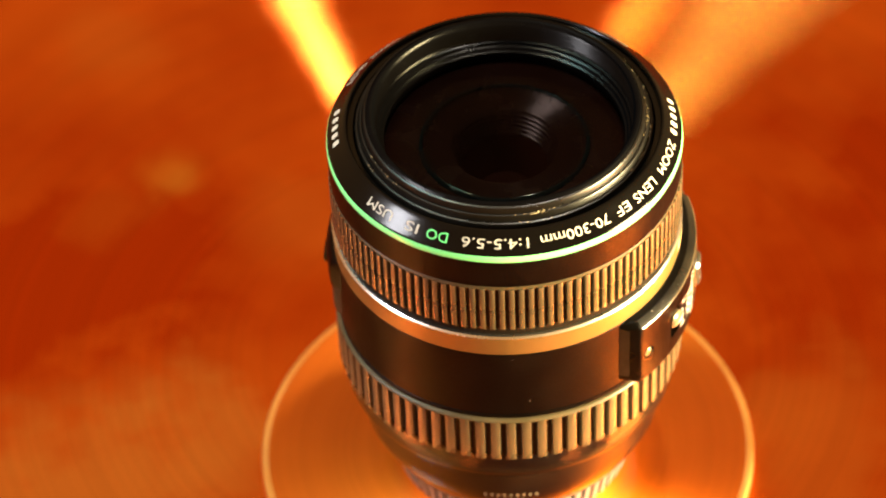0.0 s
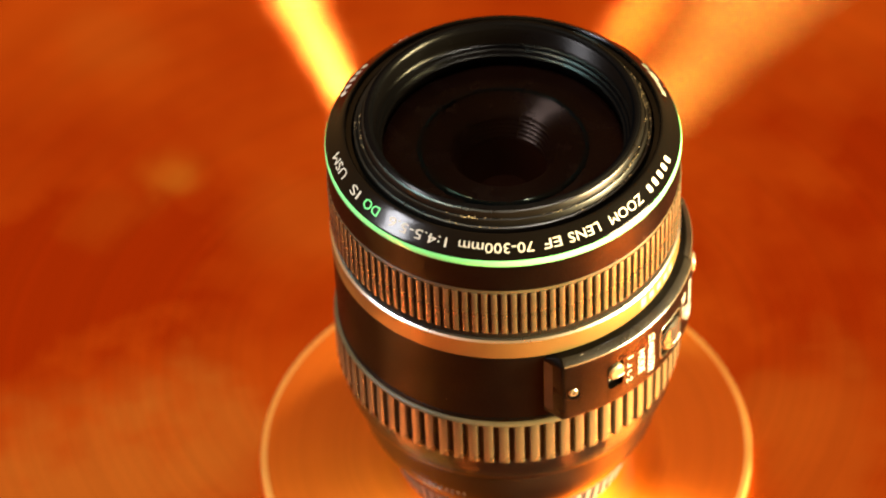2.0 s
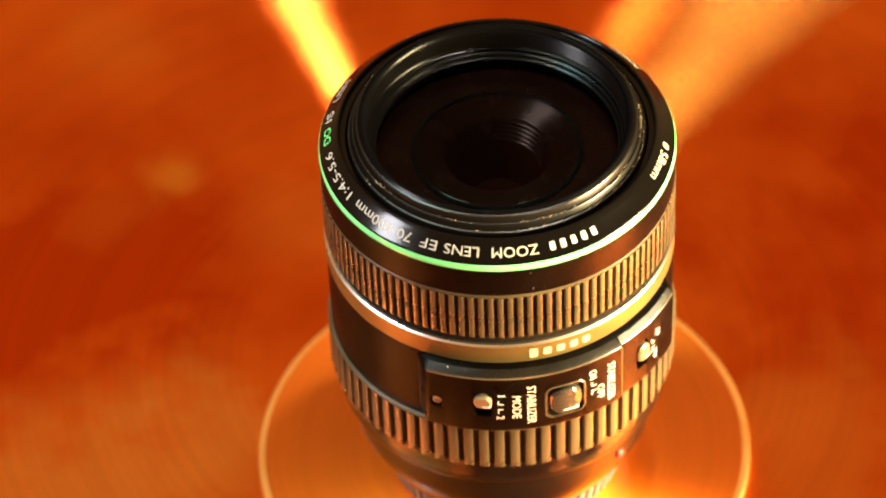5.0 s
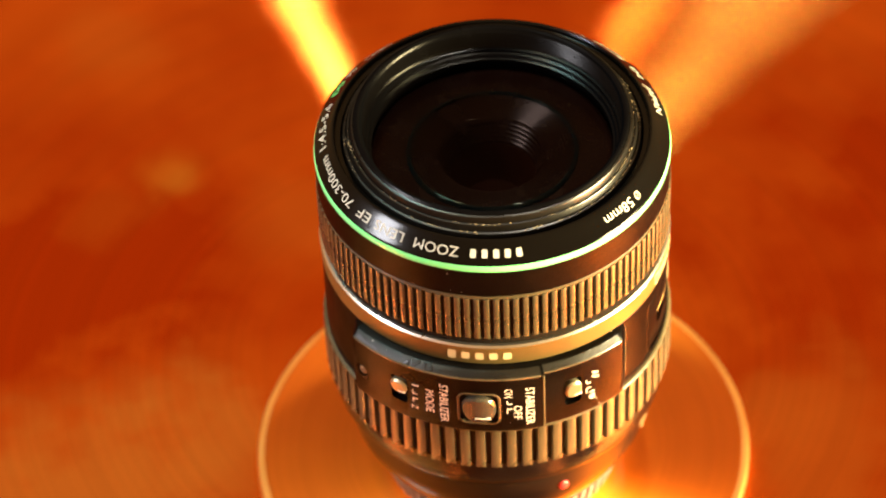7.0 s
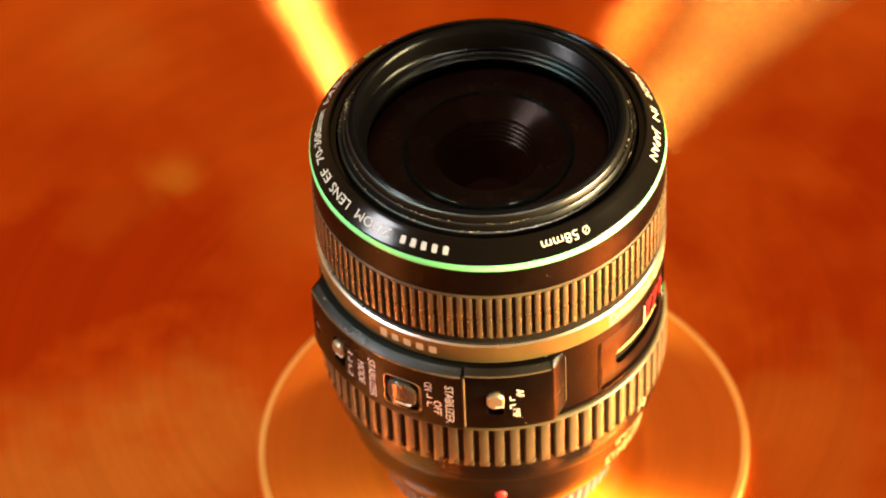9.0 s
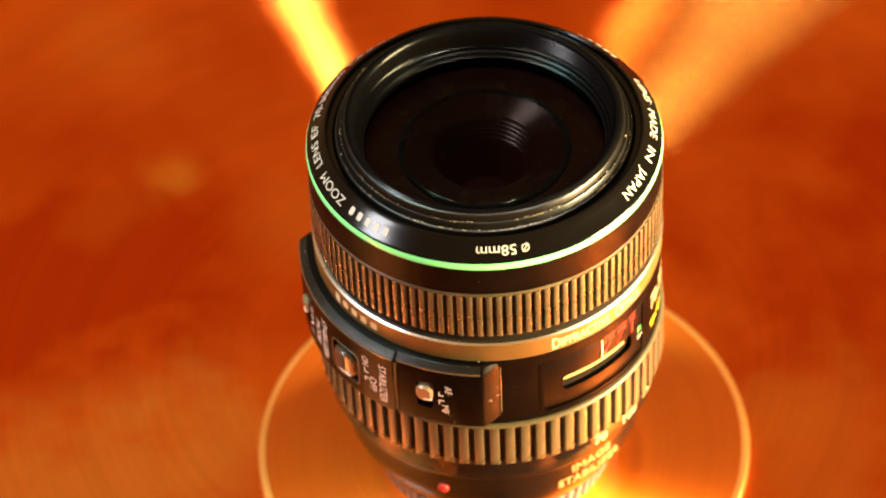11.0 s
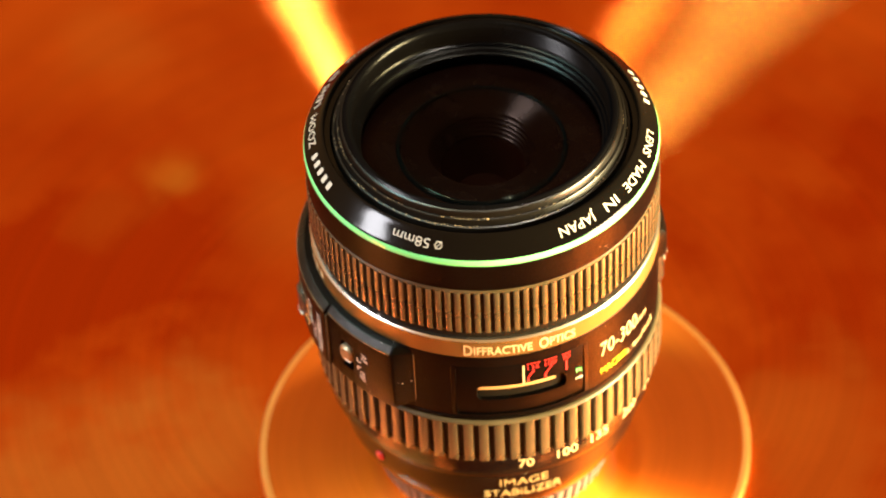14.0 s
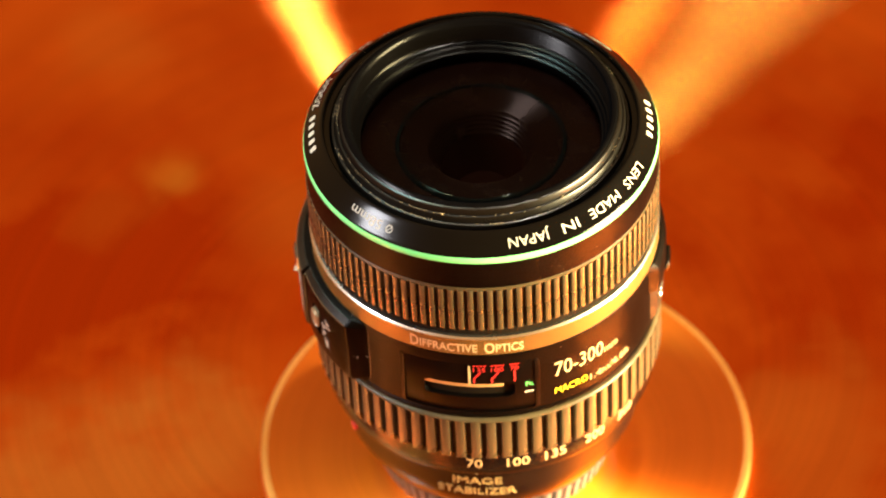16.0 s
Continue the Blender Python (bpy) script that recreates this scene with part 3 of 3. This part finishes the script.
    lock = part("lock_panel", wrapped_block(141, 172, upper, 36.6, lead=4.0, tail=5.0), PANEL, lens, "raised black lock panel")
    part("lock_plate", wrapped_block(142, 171, under, 36.6, lead=3.0, tail=4.0), LIGHTER_BLACK, lock, "brown lower plate of the lock")
    part("lock_knob", pad(156, 60.9, 6.5, 2.2, 0.9, 37.0, 39.7, 0.5, 0.5), GLOSS, lock, "small black lock slider")
    part("bright_edge", pad(143.5, 60.9, 2.4, 0.5, 0.2, 37.2, 38.9, 0.1, 0.1), SILVER, lock, "bright corner strip")
    part("screw", pad(146, 56.5, 1.6, 1.6, 0.8, 37.9, 38.6, 0.2, 0.2), SILVER, lock, "small bright screw")

    # metal ring with the marks
    ring = part("metal_ring", lathe([(34, 69.0), (37.0, 69.0), (37.15, 69.2), (37.2, 73.7), (34, 73.7)]), METAL, lens, "satin gunmetal trim ring")
    part("bright_line", lathe([(34, 73.72), (37.24, 73.72), (37.3, 73.85), (37.2, 73.98), (36.92, 74.26), (36.5, 74.32), (34, 74.32)]), SILVER, lens, "thin bright silver line")
    part("maker_mark", barrel_print(bars(5, 0.42, 1.3), -34.6, -14.2, 71.4, 1.95, 37.2), CREAM, ring, "gold maker mark")
    part("lettering", barrel_print(glyphs("D", bold=0.018), 44.7, 47.6, 71.35, 3.0, 37.2), CREAM, ring, "gold lettering")
    part("lettering", barrel_print(glyphs("IFFRACTIVE", bold=0.018), 48.0, 66.8, 71.2, 2.3, 37.2), CREAM, ring, "gold lettering")
    part("lettering", barrel_print(glyphs("O", bold=0.018), 69.0, 72.3, 71.35, 3.0, 37.2), CREAM, ring, "gold lettering")
    part("lettering", barrel_print(glyphs("PTICS", bold=0.018), 72.6, 81.6, 71.2, 2.3, 37.2), CREAM, ring, "gold lettering")
    part("gap_ring", lathe([(34, 74.34), (36.3, 74.34), (36.3, 76.0), (34, 76.0)]), DARK, lens, "dark gap")

    # focus ring
    focus = part("focus_ring", lathe([(34, 76.0), (36.2, 76.0), (36.2, 87.3), (34, 87.3)]), FLOOR, lens, "finely ribbed focus ring")
    part("lip", lathe([(34, 87.32), (36.4, 87.32), (36.7, 87.6), (36.85, 88.1), (36.8, 88.45), (36.6, 88.68), (34, 88.68)]), LIP, focus)
    ribs(focus, 116, 36.1, 37.15, 76.2, 88.0, 1.18, RUBBER)

    # front ring
    part("front_band", lathe([(34, 88.7), (36.75, 88.7), (36.95, 89.0), (37.0, 96.0), (34, 96.0)]), BLACK, lens, "plain black front band")
    part("green_line", lathe([(34, 96.02), (37.04, 96.02), (37.1, 96.2), (37.0, 97.2), (36.86, 97.5), (34, 97.5)]), GREEN, lens, "bright green ring line")
    rimring = part("front_ring", lathe([(33, 97.52), (36.87, 97.52), (36.78, 97.75), (36.55, 97.98), (36.0, 98.42), (34.2, 100.2), (33.45, 100.95), (33.1, 101.2), (32.75, 101.2), (32.5, 100.9), (32.4, 100.1),
                                        (31.4, 99.9), (31.2, 98.2), (33, 98.0)]), GLOSS, lens, "glossy black sloped front ring")
    collar = part("filter_collar", lathe([(30.9, 98.3), (30.9, 100.3), (30.75, 100.55), (30.4, 100.65), (30.25, 100.5), (30.15, 100.65), (30.0, 101.8), (29.85, 102.05), (29.55, 102.1), (29.42, 101.95), (29.32, 102.2), (29.2, 103.15),
                                          (29.0, 103.45), (28.65, 103.6), (28.5, 98.3)]), DUSTY, lens, "raised worn black filter collar")
    thread = [(28.6, 103.55), (28.2, 103.95), (27.7, 104.0), (27.3, 103.7)]
    for i in range(5):
        z = 103.2 - i * 0.82
        thread += [(27.15, z), (26.78, z - 0.36), (27.15, z - 0.72)]
    thread += [(27.0, 99.0), (26.9, 98.8), (26.4, 98.6), (26.2, 97.9), (25.8, 97.7), (25.5, 97.0), (25.1, 96.8), (25.0, 96.3), (26, 93.0), (28.5, 93.5)]
    part("thread", lathe(thread), THREAD, collar, "dull black filter thread")
    rng = random.Random(5)
    dust = bmesh.new()
    for cluster in range(64):
        middle = rng.gauss(25, 45) if rng.random() < 0.6 else rng.uniform(0, 360)
        ledge = rng.choice(((30.5, 100.62), (30.25, 100.55), (29.7, 102.08), (29.45, 102.0)))
        for crumb in range(rng.randint(2, 11)):
            size = rng.uniform(0.05, 0.15) * (1.6 if rng.random() < 0.12 else 1.0)
            spot = Vector(polar(ledge[0] + rng.gauss(0, 0.12), middle + rng.gauss(0, 3.0), ledge[1] + size * 0.3))
            made = bmesh.ops.create_icosphere(dust, subdivisions=1, radius=size * MM)["verts"]
            for v in made:
                v.co = spot + v.co * rng.uniform(0.6, 1.3)
    part("dust_crumbs", dust, CRUMB, collar, "pale tan dust crumbs on the collar")
    for text, a0, a1, mat in (("ZOOM", -30.4, -45.8, PALE), ("LENS", -50.0, -61.6, PALE), ("EF", -64.2, -70.0, PALE), ("70-300mm", -73.5, -98.4, PALE),
                              ("1:4.5-5.6", -102.4, -124.6, PALE), ("DO", -129.4, -136.8, GREENINK), ("IS", -140.0, -145.0, PALE), ("USM", -150.6, -161.8, PALE),
                              ("LENS", 137.6, 126.0, PALE), ("MADE", 122.0, 108.2, PALE), ("IN", 103.4, 97.2, PALE), ("JAPAN", 92.6, 78.3, PALE), ("58mm", 34.5, 21.2, PALE)):
        part("lettering", bevel_print(glyphs(text), a0, a1), mat, rimring, "printed ring lettering")
    for a0, a1 in ((-9.6, -26.6), (168.7, 151.4)):
        part("maker_mark", bevel_print(bars(5, 0.62), a0, a1, 1.75), PALE, rimring, "white maker mark")
    part("lettering", bevel_print(glyphs("\u00d8"), 38.8, 36.2, 1.7), PALE, rimring, "printed diameter sign")

    # glass and what lies behind it
    dome = [(25.1 - i * 2.09, 98.6 - (150 - math.sqrt(150 ** 2 - (25.1 - i * 2.09) ** 2))) for i in range(13)]
    glass = part("front_glass", lathe(dome, 160, closed=False), GLASS, lens, "coated front glass with a faint teal glint", angle=60)
    glass.visible_shadow = False
    steps = [(25.2, 94.0), (19.0, 93.8)]
    for i in range(10):
        r, z = 17.4 - i * 0.63, 94.0 - i * 0.06
        steps += [(r, z), (r - 0.24, z + 0.03), (r - 0.5, z - 0.24), (r - 0.58, z - 0.26)]
    for i in range(5):
        r, z = 10.9 - i * 0.42, 92.6 - i * 0.9
        steps += [(r, z), (r - 0.36, z - 0.36), (r - 0.4, z - 0.85)]
    steps += [(8.9, 78), (25.2, 78)]
    # Added ring, not a seen part: its slope catches a small teal glint.
    edge = [(18.0, 94.0), (17.8, 94.4), (17.45, 94.74), (17.2, 94.82), (17.1, 94.72), (17.05, 94.0)]
    part("glint_ring", lathe(edge, 160), GLINT, lens, "teal-tinted ring added to make the glint behind the glass")
    part("inner_tube", lathe([(8.85, 88.0), (8.6, 87.6), (8.4, 84.0), (6.0, 80.0), (0.05, 79.5), (0.05, 78.5), (8.85, 78.5)], 96), VOID, lens, "dark inner tube")
    part("baffle", lathe(steps, 160), BAFFLE, lens, "ribbed black inner baffle")
    return lens


def wrapped_line(az, lean, z0, z1, r, width):
    """A thin printed line that leans by so many degrees of turn."""
    bm = bmesh.new()
    half = math.degrees(width / 2 / r)
    vs = [bm.verts.new(polar(r + d, a, z)) for d in (-0.2, 0.06) for a, z in ((az - half, z0), (az + half, z0), (az + half + lean, z1), (az - half + lean, z1))]
    lo, hi = vs[:4], vs[4:]
    bm.faces.new(lo)
    bm.faces.new(hi)
    for i in range(4):
        j = (i + 1) % 4
        bm.faces.new((lo[i], lo[j], hi[j], hi[i]))
    return bm


lens = build_lens()

# ---- what moves ----
TURN = [(0.0, 19.03), (0.5, 12.39), (1.0, 5.7), (1.5, -1.02), (2.0, -7.75), (2.5, -14.46), (3.0, -21.15), (3.5, -27.79), (4.0, -34.36), (4.5, -40.86), (5.0, -47.28), (5.5, -53.6), (6.0, -59.8), (6.5, -65.9), (7.0, -71.87), (7.5, -77.72), (8.0, -83.44), (8.5, -89.03), (9.0, -94.49), (9.5, -99.82), (10.0, -105.02), (10.5, -110.1), (11.0, -115.06), (11.5, -119.91), (12.0, -124.66), (12.5, -129.31), (13.0, -133.88), (13.5, -138.38), (14.0, -142.82), (14.5, -147.22), (15.0, -151.6), (15.5, -155.98), (16.0, -160.37)]


def motions():
    walk(turntable, [(t, pose(0.6 * MM, 0, 0, 0, 0, a)) for t, a in TURN])
    seat = pose(1.8915 * MM, -1.1808 * MM, 0.0, -0.166, 0.218, 0)
    walk(lens, [(t, pose(0, 0, 0, 0, 0, a) @ seat) for t, a in TURN])


motions()
